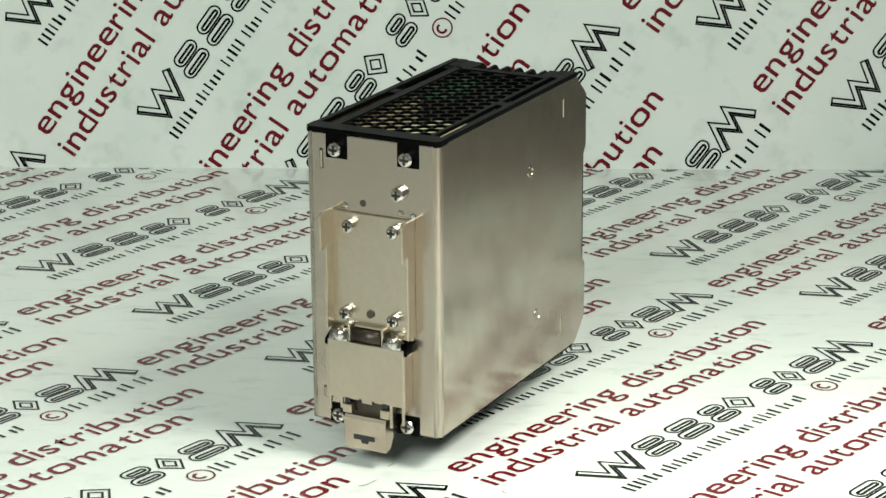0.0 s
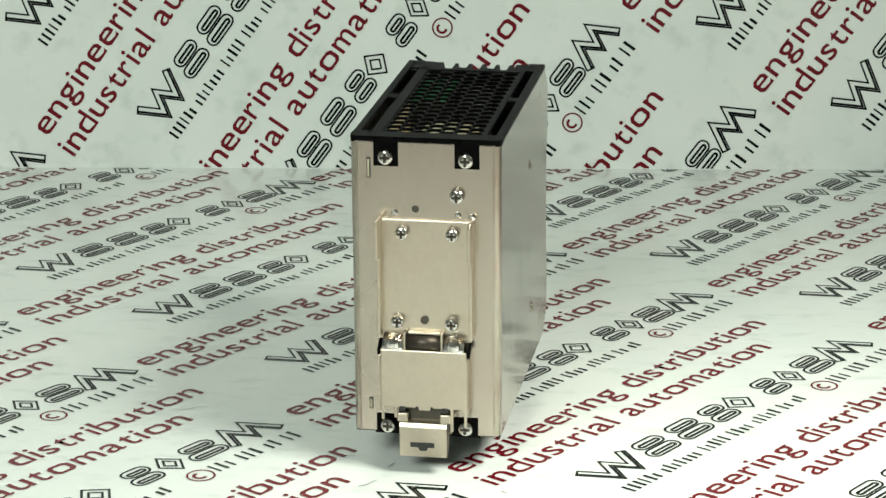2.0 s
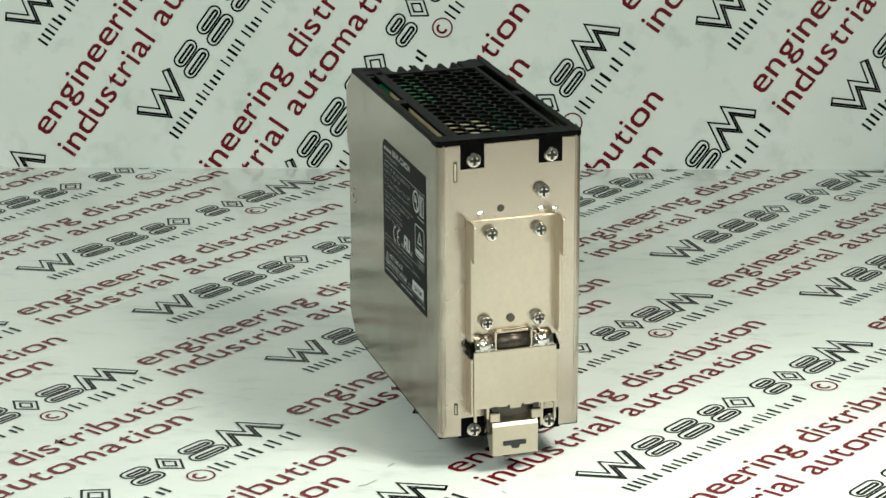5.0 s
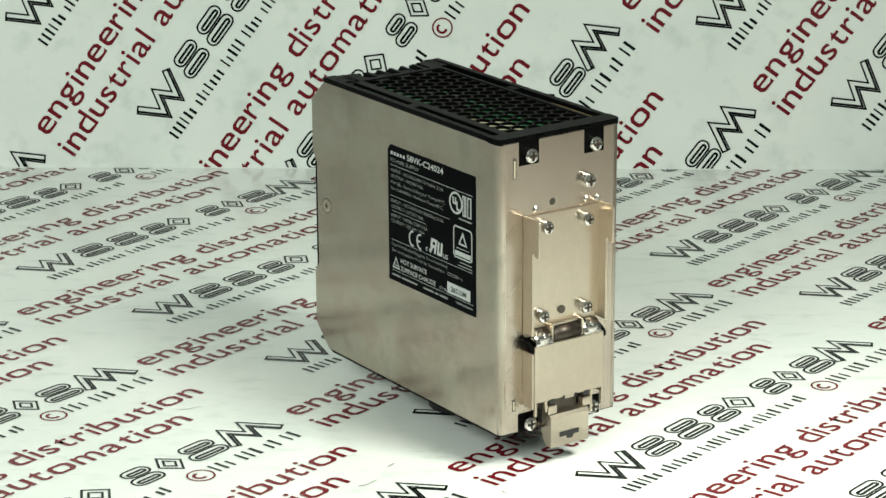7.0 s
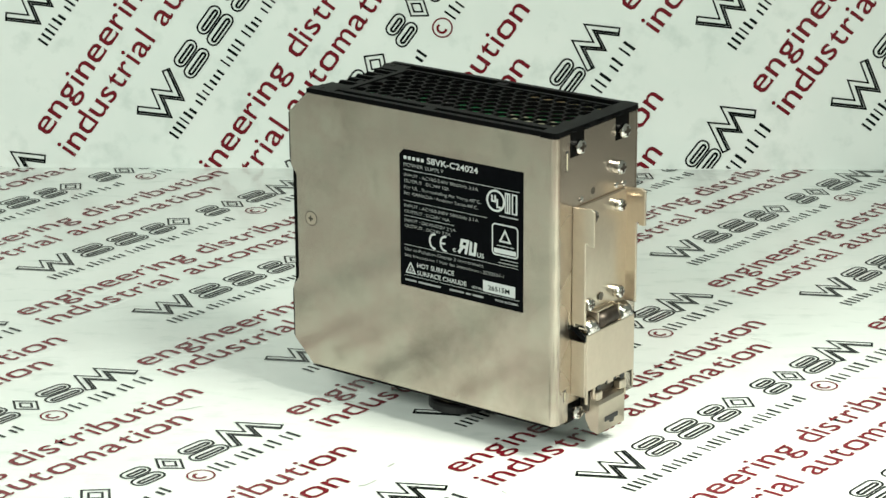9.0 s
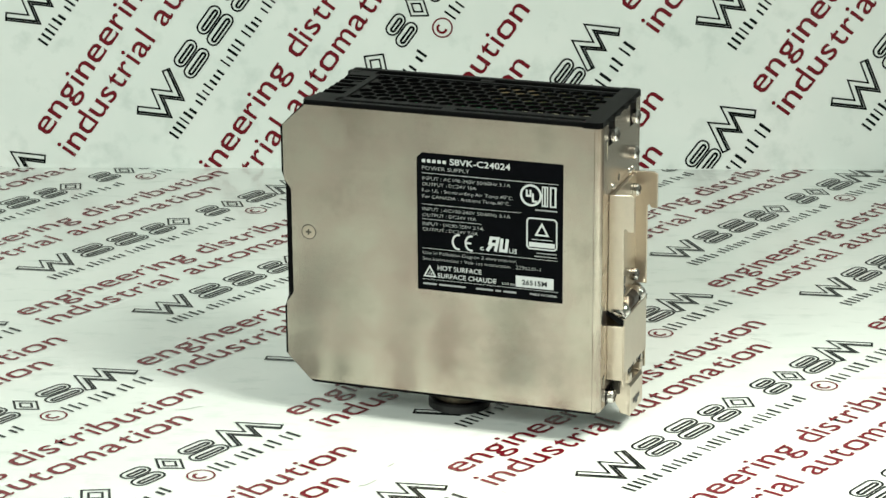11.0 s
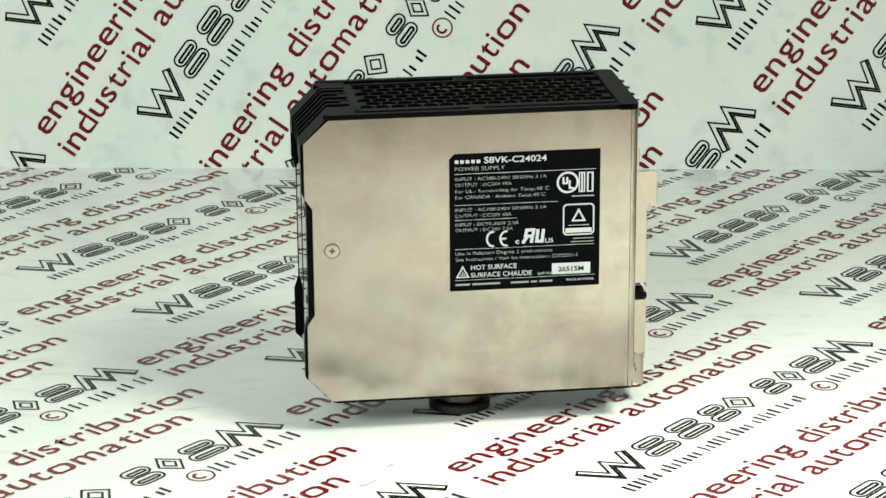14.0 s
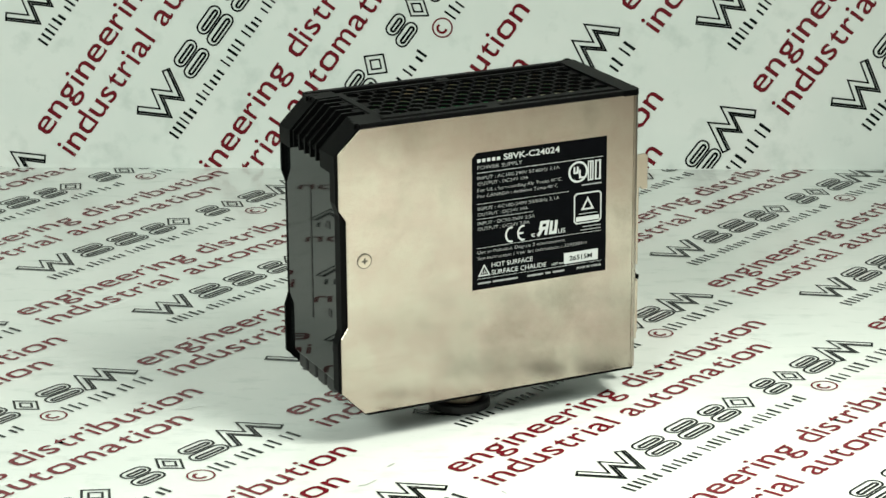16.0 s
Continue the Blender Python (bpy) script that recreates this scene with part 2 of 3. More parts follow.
def square_words(text, size, length, bold):
    """A word in wide square letters, evenly spaced."""
    out, pen = bmesh.new(), 0.0
    probe = words("x", size, 0.0, bold)
    low, high = min(v.co.y for v in probe.verts), max(v.co.y for v in probe.verts)
    probe.free()
    for ch in text:
        one = words(ch, size, 0.0, bold)
        if ch in "oegdb":
            squared(one, low, high)
        wide = 1.16 if ch in "oegdbasnu" else 1.0
        place(one, Matrix.Translation((pen, 0, 0)) @ Matrix.Diagonal((wide, 1, 1, 1)))
        pen = max(v.co.x for v in one.verts) + size * 0.105 * MM
        me = bpy.data.meshes.new("words")
        one.to_mesh(me)
        one.free()
        out.from_mesh(me)
        bpy.data.meshes.remove(me)
    place(out, Matrix.Diagonal((length * MM / (pen - size * 0.105 * MM), 1, 1, 1)))
    return out


def red_line(runs, y):
    """Words of one line, each with its start and its length."""
    bm = bmesh.new()
    for text, x, length in runs:
        one = place(square_words(text, 19.3, length, 0.12), Matrix.Translation((x * MM, y * MM, 0)))
        me = bpy.data.meshes.new("words")
        one.to_mesh(me)
        one.free()
        bm.from_mesh(me)
        bpy.data.meshes.remove(me)
    return bm


def clip(bm, co, no):
    bmesh.ops.bisect_plane(bm, geom=bm.verts[:] + bm.edges[:] + bm.faces[:], plane_co=co, plane_no=no, clear_outer=True)
    return bm


PRINTS = {}


def print_block(kind, parent, m, co, no):
    """Lay one printed block on a sheet, cut off where the sheet ends."""
    if not PRINTS:
        PRINTS["mark"] = [("printed_mark", logo_shapes, INK_BLACK), ("printed_address", address_bars, INK_BLACK), ("printed_ring", phone_ring, INK_RED)]
        PRINTS["lines"] = [("printed_line", lambda: red_line((("engineering", 0.3, 113.6), ("distribution", 122.6, 107.6)), -9.0), INK_RED),
                           ("printed_line", lambda: red_line((("industrial", -1.4, 86.2), ("automation", 94.0, 110.0)), -28.2), INK_RED)]
        for k in PRINTS:
            PRINTS[k] = [(nm, fn(), ink) for nm, fn, ink in PRINTS[k]]
    for nm, source, ink in PRINTS[kind]:
        bm = source.copy()
        place(bm, m)
        clip(bm, co, no)
        clip(bm, Vector((0.303, 0, 0)), Vector((1, 0, 0)))
        clip(bm, Vector((-0.598, 0, 0)), Vector((-1, 0, 0)))
        clip(bm, Vector((0, -0.428, 0)), Vector((0, -1, 0)))
        clip(bm, Vector((0, 0, 0.418)), Vector((0, 0, 1)))
        if len(bm.faces):
            part(nm, bm, ink, parent)
        else:
            bm.free()


def print_floor(floor):
    co = Vector((0, CREASE_Y - 0.0006, 0))
    no = Matrix.Rotation(radians(CREASE_TURN), 3, "Z") @ Vector((0, 1, 0))
    rows = [("mark", (-67.5, 68.0), ((115.5, -147.0), (47.7, -78.6), (-18.9, -8.7), (-87.3, 58.7), (-155.7, 126.1), (-222.5, 193.0))), ("mark", (-68.1, 65.0), ((235.4, 81.5), (167.3, 146.2), (99.2, 209.9), (31.0, 275.0))),
            ("mark", (-69.5, 67.0), ((-148.0, -243.5), (-217.9, -176.7))), ("lines", (-68.5, 64.0), ((261.0, 34.0), (192.0, 97.5), (123.0, 161.0), (54.0, 223.9))),
            ("lines", (-68.0, 66.5), ((64.3, -137.0), (-5.1, -71.6), (-74.7, -7.4), (-146.5, 55.0), (-212.4, 125.2))), ("lines", (-69.8, 68.4), ((-123.0, -294.0), (-192.6, -226.2), (-262.4, -157.8)))]
    for kind, b, spots in rows:
        more = [(spots[-1][0] + k * b[0], spots[-1][1] + k * b[1]) for k in (1, 2, 3)]
        for x, y in list(spots) + more:
            print_block(kind, floor, pose(x * MM, y * MM, 0.00025, 0, 0, 51.0), co, no)
    # the same rows carried on over the rest of the sheet
    for kind, x, y, i0, i1, k0, k1 in (("mark", 48.8, -78.3, -2, 0, -8, -2), ("mark", 48.8, -78.3, -2, -1, -1, 8), ("lines", 189.0, 89.5, 0, 0, -8, -2), ("lines", 189.0, 89.5, -2, -1, -8, -1),
                                       ("mark", 168.4, 145.0, 0, 0, -8, -2), ("mark", 168.4, 145.0, -2, -1, -8, -1), ("lines", -8.8, -80.6, -2, 0, -8, -2), ("lines", -8.8, -80.6, -2, -1, -1, 8),
                                       ("lines", 189.0, 89.5, -2, -2, 0, 9), ("mark", 168.4, 145.0, -2, -2, 0, 9)):
        for i in range(i0, i1 + 1):
            for k in range(k0, k1 + 1):
                u, v = x + i * 317 - k * 68.6, y + i * 395 + k * 68.7
                if -600 < u < 300 and -640 < v < 120:
                    print_block(kind, floor, pose(u * MM, v * MM, 0.00025, 0, 0, 50.8), co, no)


def floor_scuffs(floor):
    """Short hairs and scratches on the sheet."""
    for pts, wide in ((((-39, -90), (-36, -89), (-32, -84)), 0.5), (((-28, -70.5), (-25.5, -67)), 0.8), (((-121, -6), (-116, -4.5), (-110, -1.3)), 0.35),
                      (((-18, -92), (-15, -90)), 0.6), (((137, 82), (142, 79), (146, 75)), 0.35), (((18, -96), (20, -98.5)), 0.5)):
        bm = bmesh.new()
        stroke(bm, pts, wide, z=0.3)
        part("scuff", bm, SCUFF, floor)


def print_wall(wall):
    up = pose(0, 0, 0, 90, 0, 0)
    marks = [(-254.1, 88.6), (-181.7, 34.1), (-113.0, -19.0), (-39.5, -74.0), (38.0, -121.5), (135.2, 86.6), (212.4, 39.8), (-368.0, -149.0)]
    lines = [(-317.0, 71.0), (-240.3, 23.9), (-166.0, -28.0), (-97.5, -85.6), (-21.7, -136.6), (55.0, -184.0), (92.8, 96.7), (167.2, 49.2), (244.0, 2.0)]
    for base, spots in (((-181.7, 34.1), marks), ((135.2, 86.6), marks), ((-240.3, 23.9), lines), ((92.8, 96.7), lines)):
        for i in (-1, 0, 1):
            for k in range(-8, 9):
                s, t = base[0] + i * 279 + k * 76, base[1] + i * 392 - k * 49
                if -600 < s < 310 and -20 < t < 420 and (t > 130 or s < -430):
                    spots.append((s, t))
    for kind, spots, size in (("mark", marks, 0.975), ("lines", lines, 0.985)):
        for s, t in spots:
            m = up @ pose(s * MM, t * MM, 0.0, 0, 0, 54.0) @ Matrix.Scale(size, 4)
            print_block(kind, wall, m, Vector((0, 0, 0.0006)), Vector((0, 0, -1)))


# ---- the power supply (its own space: x to the mounting side, y across, z up from the shell's lower edge) ----
YC = 0.6
LEFT, RIGHT = -29.4, 30.6
OUTLINE = [(-55.4, 121.5), (69.6, 121.5), (69.6, 0.0), (-55.6, 0.0), (-65.7, 10.2), (-65.7, 34.0), (-62.6, 38.5), (-62.6, 84.2), (-65.7, 88.6), (-65.7, 112.0)]


def screw(bm, at, axis, r=2.9, h=3.6):
    # spring washer, then a pan head
    lathe(bm, at, axis, [(r * 0.94, 0), (r * 0.94, h * 0.24), (r * 0.8, h * 0.25), (r * 0.8, h * 0.31), (r, h * 0.33), (r, h * 0.72), (r * 0.88, h * 0.9), (r * 0.55, h), (r * 0.18, h)], 18)


def cross(bm, at, axis, r=2.9, h=3.6):
    x, y, z = at
    for long, short in ((r * 0.66, r * 0.19), (r * 0.19, r * 0.66)):
        if axis == "x":
            box(bm, x + h * 0.9, x + h * 1.02, y - long, y + long, z - short, z + short)
        else:
            box(bm, x - long, x + long, y - h * 1.04, y - h * 0.7, z - short, z + short)


def side_panel(supply, y0, y1, outer):
    """Drawn steel side with clipped front corners and a rounded bend to the back."""
    bm = bmesh.new()
    prism(bm, OUTLINE, "y", y0, y1)
    bmesh.ops.bevel(bm, geom=bm.edges[:], offset=0.22 * MM, segments=1, affect="EDGES", profile=0.5)
    sgn = -1 if outer < YC else 1
    arc = []
    for i in range(7):
        a = i / 6 * math.pi / 2
        arc.append((69.6 + 3.0 * math.sin(a), outer - sgn * (3.0 - 3.0 * math.cos(a))))
    inner = [(69.6 + 2.2 * math.sin(a), outer - sgn * (3.0 - 2.2 * math.cos(a))) for a in [i / 6 * math.pi / 2 for i in range(6, -1, -1)]]
    prism(bm, arc + inner, "z", 0.0, 121.5)
    return part("side_panel", bm, SHELL, supply, "drawn plated steel side panel")


def grille():
    """A plate of hexagonal holes in seven staggered columns, each cell a ring with walls."""
    bm = bmesh.new()
    px, py = 6.65, 5.58
    ztop, zlow = 122.5, 121.3
    for col in range(-1, 8):
        cy = -15.0 + col * py
        for row in range(-1, 17):
            cx = -38.4 + row * px + (px / 2 if col % 2 else 0)
            ring = [(math.sin(math.pi / 3 * i), math.cos(math.pi / 3 * i) * py / (px * 0.8660)) for i in range(6)]
            vo = [bm.verts.new(((cx + px / math.sqrt(3) * a) * MM, max(-21.0, min(22.6, cy + px / math.sqrt(3) * b)) * MM, ztop * MM)) for a, b in ring]
            if col in (-1, 7) or row == -1 or row > (14 if col % 2 else 15):
                bm.faces.new(list(reversed(vo)))
                continue
            # holes with blunted corners
            hole = []
            for i in range(6):
                a, b, c = Vector(ring[i - 1]), Vector(ring[i]), Vector(ring[(i + 1) % 6])
                hole += [b.lerp(a, 0.22) * 3.5, b.lerp(c, 0.22) * 3.5]
            vi = [bm.verts.new(((cx + h.x) * MM, (cy + h.y) * MM, ztop * MM)) for h in hole]
            vl = [bm.verts.new(((cx + h.x) * MM, (cy + h.y) * MM, zlow * MM)) for h in hole]
            for i in range(6):
                j = (i + 1) % 6
                bm.faces.new((vi[2 * i], vi[2 * i + 1], vo[i]))
                bm.faces.new((vo[i], vi[2 * i + 1], vi[(2 * i + 2) % 12], vo[j]))
            for i in range(12):
                j = (i + 1) % 12
                bm.faces.new((vi[j], vi[i], vl[i], vl[j]))
    bmesh.ops.recalc_face_normals(bm, faces=bm.faces[:])
    return bm


def top_cover(supply):
    bm = bmesh.new()
    # outer rails, inner borders and cross bars leave two long slots on either side
    for y0, y1, z1 in ((-29.5, -26.4, 123.4), (-22.7, -18.2, 123.0), (21.6, 23.8, 123.0), (27.5, 30.7, 123.4)):
        box(bm, -56.0, 71.0, y0, y1, 121.4, z1, 0.4)
    for y0, y1 in ((-28.6, -25.4), (26.6, 29.8)):
        box(bm, -56.0, 70.5, y0, y1, 115.4, 116.2)
    for y0, y1 in ((-26.6, -22.5), (23.6, 27.7)):
        for x0, x1 in ((-57.0, -51.2), (3.0, 9.0), (64.2, 71.0)):
            box(bm, x0, x1, y0, y1, 119.2, 123.1, 0.3)
    prism(bm, [(64.6, YC - 30.1), (70.2, YC - 30.1), (71.6, YC - 29.7), (72.5, YC - 28.4), (72.5, YC + 28.4), (71.6, YC + 29.7), (70.2, YC + 30.1), (64.6, YC + 30.1)], "z", 121.0, 123.5)
    box(bm, -44.6, -41.2, -22.0, 23.0, 119.0, 123.0, 0.4)
    # the solid cheeks beside the ribbed corner
    for y0, y1 in ((-28.5, -13.9), (18.3, 29.7)):
        prism(bm, [(-44.0, 123.0), (-54.8, 123.0), (-66.9, 111.0), (-66.9, 103.5), (-60.0, 103.5), (-44.0, 117.5)], "y", y0, y1)
    cover = part("top_cover", bm, BLACK, supply, "black moulded vent cover")
    part("grille", grille(), BLACK, cover)
    # ribs over the bevelled front edge
    for i in range(5):
        y = -7.9 + i * 6.0
        bm = bmesh.new()
        prism(bm, [(-43, 122.8), (-54.5, 122.8), (-66.2, 111.2), (-66.2, 104.5), (-63.5, 104.5), (-63.5, 107.6), (-52, 118.8), (-43, 118.8)], "y", y - 0.7, y + 0.7)
        part("rib", bm, BLACK, cover)
    for i in range(6):
        bm = bmesh.new()
        y = -10.9 + i * 6.0
        prism(bm, [(-58.2, 116.6), (-65.4, 109.6), (-65.4, 108.0), (-58.2, 115.0)], "y", y - 2.4, y + 2.4)
        part("louvre", bm, BLACK, cover)
    return cover


def front_cover(supply):
    """Black moulded front with bevelled top and bottom, a sunken middle and a glossy window."""
    bm = bmesh.new()
    shape = [(-54.0, 122.6), (-66.8, 110.5), (-66.8, 91.5), (-65.0, 86.0), (-65.0, 37.0), (-66.8, 31.5), (-66.8, 11.0), (-55.0, -0.9), (-40.0, -0.9), (-40.0, 122.6)]
    for y0, y1 in ((LEFT + 0.85, LEFT + 6.0), (RIGHT - 2.2, RIGHT - 0.85)):
        prism(bm, shape, "y", y0, y1)
    inner = [(-52.0, 118.6), (-63.4, 107.5), (-63.4, 14.0), (-52.0, 1.0), (-46.0, 1.0), (-46.0, 118.6)]
    prism(bm, inner, "y", LEFT + 5.9, RIGHT - 2.1)
    front = part("front_cover", bm, BLACK, supply, "black moulded plastic front")
    bm = bmesh.new()
    box(bm, -64.8, -62.0, LEFT + 6.1, RIGHT - 2.3, 12.5, 109.0, 0.5)
    part("window", bm, GLOSS, front, "smoked glossy terminal cover")
    bm = bmesh.new()
    box(bm, -65.0, -64.6, YC + 0.9, YC + 2.1, 34.0, 90.0)
    part("groove", bm, RUBBER_SHADE, front)
    for z in (40, 78):
        bm = bmesh.new()
        box(bm, -65.05, -64.6, YC - 18.5, YC - 15.5, z, z + 3.0)
        part("latch_slot", bm, RUBBER_SHADE, front)
    for i in range(4):
        bm = bmesh.new()
        y = YC - 17 + i * 10
        box(bm, -63.9, -56.5, y, y + 7.5, 6.0, 12.0, 0.5)
        part("terminal_port", bm, RUBBER_SHADE, front)
    return front


def back_panel(supply):
    bm = bmesh.new()
    y = lambda v: YC + v
    pts = [(y(-26.95), 0.0), (y(-20.8), 0.0), (y(-20.8), 7.6), (y(-10.7), 7.6), (y(-10.7), 0.0), (y(10.0), 0.0), (y(10.0), 7.6), (y(20.8), 7.6), (y(20.8), 0.0),
           (y(26.95), 0.0), (y(26.95), 121.4), (y(21.6), 121.4), (y(21.6), 111.5), (y(11.7), 111.5), (y(11.7), 121.4), (y(-10.7), 121.4), (y(-10.7), 111.5), (y(-20.6), 111.5), (y(-20.6), 121.4), (y(-26.95), 121.4)]
    prism(bm, pts, "x", 71.7, 72.5)
    back = part("back_panel", bm, BACKSTEEL, supply, "plated steel back panel")
    for y0, y1, z0, z1 in ((-22.5, -10.5, 110, 122.5), (11.0, 23.0, 110, 122.5), (-21.6, -10.0, -1.4, 8.4), (9.2, 21.6, -1.4, 8.4)):
        bm = bmesh.new()
        box(bm, 69.5, 71.9, y(y0), y(y1), z0, z1, 0.3)
        part("tab", bm, BLACK, back, "black plastic tab")
    # Slots are black pieces laid on the steel, coloured as their shade.
    for v, z in ((-22.6, 106.6), (-22.9, 9.2)):
        bm = bmesh.new()
        box(bm, 71.9, 72.62, y(v - 0.8), y(v + 0.8), z, z + (8.4 if z > 50 else 5.0), 0.1)
        slot = part("slot", bm, RUBBER_SHADE, back)
        bm = bmesh.new()
        box(bm, 72.3, 72.68, y(v - 0.5), y(v + 0.35), z + 0.4, z + (7.4 if z > 50 else 4.2), 0.05)
        part("tongue", bm, TANGAP, slot)
    # Holes are dark discs, their shade put into the colour.
    for v, z, r in ((-4.0, 94.4, 1.5), (-0.4, 48.9, 1.7)):
        bm = bmesh.new()
        lathe(bm, (72.0 if z > 60 else 74.1, y(v), z), "x", [(r, 0), (r, 0.55)], 14)
        part("hole", bm, DARKTIN, back)
    for v, z in ((-12.4, 92.6), (13.0, 92.6), (18.6, 92.0)):
        bm = bmesh.new()
        lathe(bm, (72.4, y(v), z), "x", [(1.4, 0), (1.3, 0.5), (0.7, 0.9)], 12)
        part("pip", bm, CHROME, back)
    return back


def fix_screw(supply, at, axis, r=2.9):
    bm = bmesh.new()
    screw(bm, at, axis, r)
    s = part("screw", bm, CHROME, supply, "bright cross-head screw")
    # A raised dark cross paints the shade of the driver recess.
    bm = bmesh.new()
    cross(bm, at, axis, r)
    part("recess", bm, HOLLOW, s)


def rail_mount(supply):
    """Folded bracket for a mounting rail, with hooks, a pocket and a pull latch."""
    y = lambda v: YC + v
    bm = bmesh.new()
    box(bm, 72.5, 74.0, y(-18.4), y(18.6), 40.0, 90.3, 0.3)
    mount = part("rail_plate", bm, BRACKET, supply, "warm nickel-plated rail bracket")
    for v, s in ((-18.6, 1), (18.2, -1)):
        bm = bmesh.new()
        prism(bm, [(72.6, 91.0), (81.8, 91.4), (83.2, 90.4), (83.2, 75.6), (80.4, 75.6), (79.8, 77.0), (79.0, 76.4), (79.0, 42.0), (72.6, 42.0)], "y", y(v), y(v + 1.2))
        bmesh.ops.bevel(bm, geom=bm.edges[:], offset=0.3 * MM, segments=2, affect="EDGES", profile=0.5)
        part("hook", bm, BRACKET, mount)
    bm = bmesh.new()
    # pocket: front sheet, two cheeks, floor
    box(bm, 78.6, 79.6, y(-17.6), y(17.3), 13.2, 37.6, 0.4)
    part("pocket", bm, BRACKET, mount)
    for v, w, low in ((-17.4, 1.1, 7.6), (-12.2, 1.2, 8.6), (-2.2, 4.6, 12.2), (10.6, 1.2, 3.6), (16.2, 1.1, 5.6)):
        bm = bmesh.new()
        box(bm, 78.4, 79.5, y(v), y(v + w), low, 13.4, 0.2)
        part("tooth", bm, BRACKET, mount)
    for v in (-18.6, 16.7):
        bm = bmesh.new()
        box(bm, 72.5, 79.2, y(v), y(v + 0.9), 11.0, 34.6, 0.2)
        part("cheek", bm, BRACKET, mount)
    # Dark cylinder added to fill the hollow between the two lugs.
    bm = bmesh.new()
    for f in lathe(bm, (75.6, y(-7.4), 39.6), "y", [(3.5, 0), (3.5, 13.9)], 28):
        f.smooth = len(f.verts) == 4
    part("hollow_fill", bm, HOLLOW, mount, "dark cylinder filling the hollow in the bracket")
    for v in (-8.4, 6.6):
        bm = bmesh.new()
        box(bm, 74.0, 78.6, y(v), y(v + 0.9), 36.4, 44.6, 0.2)
        part("post", bm, BRACKET, mount)
    bm = bmesh.new()
    box(bm, 74.0, 76.4, y(-6.8), y(6.3), 43.4, 44.3, 0.2)
    part("bridge", bm, BRACKET, mount)
    # Black strips put in where only a shaded gap runs above each cheek.
    for v in (-18.9, 17.4):
        bm = bmesh.new()
        prism(bm, [(79.3, 35.2), (79.4, 37.4), (77.2, 38.6), (72.6, 41.2), (72.6, 39.4), (76.6, 36.6)], "y", y(v), y(v + 1.2))
        part("gap_shade", bm, BLACK, mount, "black strip for the shaded gap above the bracket cheek")
    for v0, v1 in ((-16.8, -8.5), (7.6, 16.0)):
        # the sheet rolls back over each pin
        bm = bmesh.new()
        outer = [(74.4 + 5.2 * math.sin(a), 37.6 + 5.4 * math.cos(a)) for a in [0.157 * i for i in range(11)]]
        inner = [(74.4 + 4.3 * math.sin(a), 37.6 + 4.5 * math.cos(a)) for a in [0.157 * i for i in range(10, -1, -1)]]
        for f in prism(bm, outer + inner, "y", y(v0), y(v1)):
            f.smooth = len(f.verts) == 4
        lug = part("lug", bm, CHROME, mount, "bright rolled lug")
        bm = bmesh.new()
        lathe(bm, (74.0, y((v0 + v1) / 2), 39.8), "x", [(2.9, 0), (2.9, 4.6), (2.4, 5.6), (1.4, 6.3), (0.5, 6.5)], 18)
        pin = part("spring_pin", bm, CHROME, lug, "bright slotted pin")
    for v0, v1 in ((-10.9, -6.6), (6.5, 10.8)):
        bm = bmesh.new()
        box(bm, 76.6, 80.2, y(v0), y(v1), 7.2, 11.0, 0.5)
        part("ear", bm, BRACKET, mount)
    # Notches are uncut: black pieces on the sheet paint their shade.
    for v0, v1, z0, z1 in ((-9.9, -7.6, 11.6, 13.7), (7.4, 9.8, 11.6, 13.7), (-3.4, -2.4, 12.6, 13.9), (2.6, 3.6, 12.6, 13.9)):
        bm = bmesh.new()
        box(bm, 79.0, 79.66, y(v0), y(v1), z0, z1)
        part("notch", bm, RUBBER_SHADE, mount)
    bm = bmesh.new()
    box(bm, 72.8, 76.0, y(-11), y(10), 2.0, 13.0, 0.3)
    part("slider", bm, DARKTIN, mount)
    bm = bmesh.new()
    prism(bm, [(73.5, 7.4), (77.6, 7.2), (79.6, 6.6), (80.5, 5.2), (80.4, -7.3), (79.5, -7.3), (79.5, 4.8), (78.8, 5.9), (77.2, 6.3), (73.5, 6.4)], "y", y(-10.0), y(9.2))
    for v in (-10.0, 8.3):
        prism(bm, [(73.5, 6.8), (79.8, 6.2), (79.9, -7.1), (76.5, -6.6), (74.0, -2.0)], "y", y(v), y(v + 0.9))
    latch = part("latch", bm, BRACKET, mount, "bent nickel-plated pull latch with a slot")
    # The slot's shade is a flat black piece on the latch.
    bm = bmesh.new()
    vs = [(-5.6, -1.2), (4.2, -1.2), (4.2, -3.3), (1.6, -3.3), (1.0, -4.7), (-1.8, -4.7), (-2.4, -3.3), (-5.6, -3.3)]
    bm.faces.new([bm.verts.new((80.6 * MM, y(v) * MM, z * MM)) for v, z in vs])
    part("latch_slot", bm, RUBBER_SHADE, latch)
    return mount


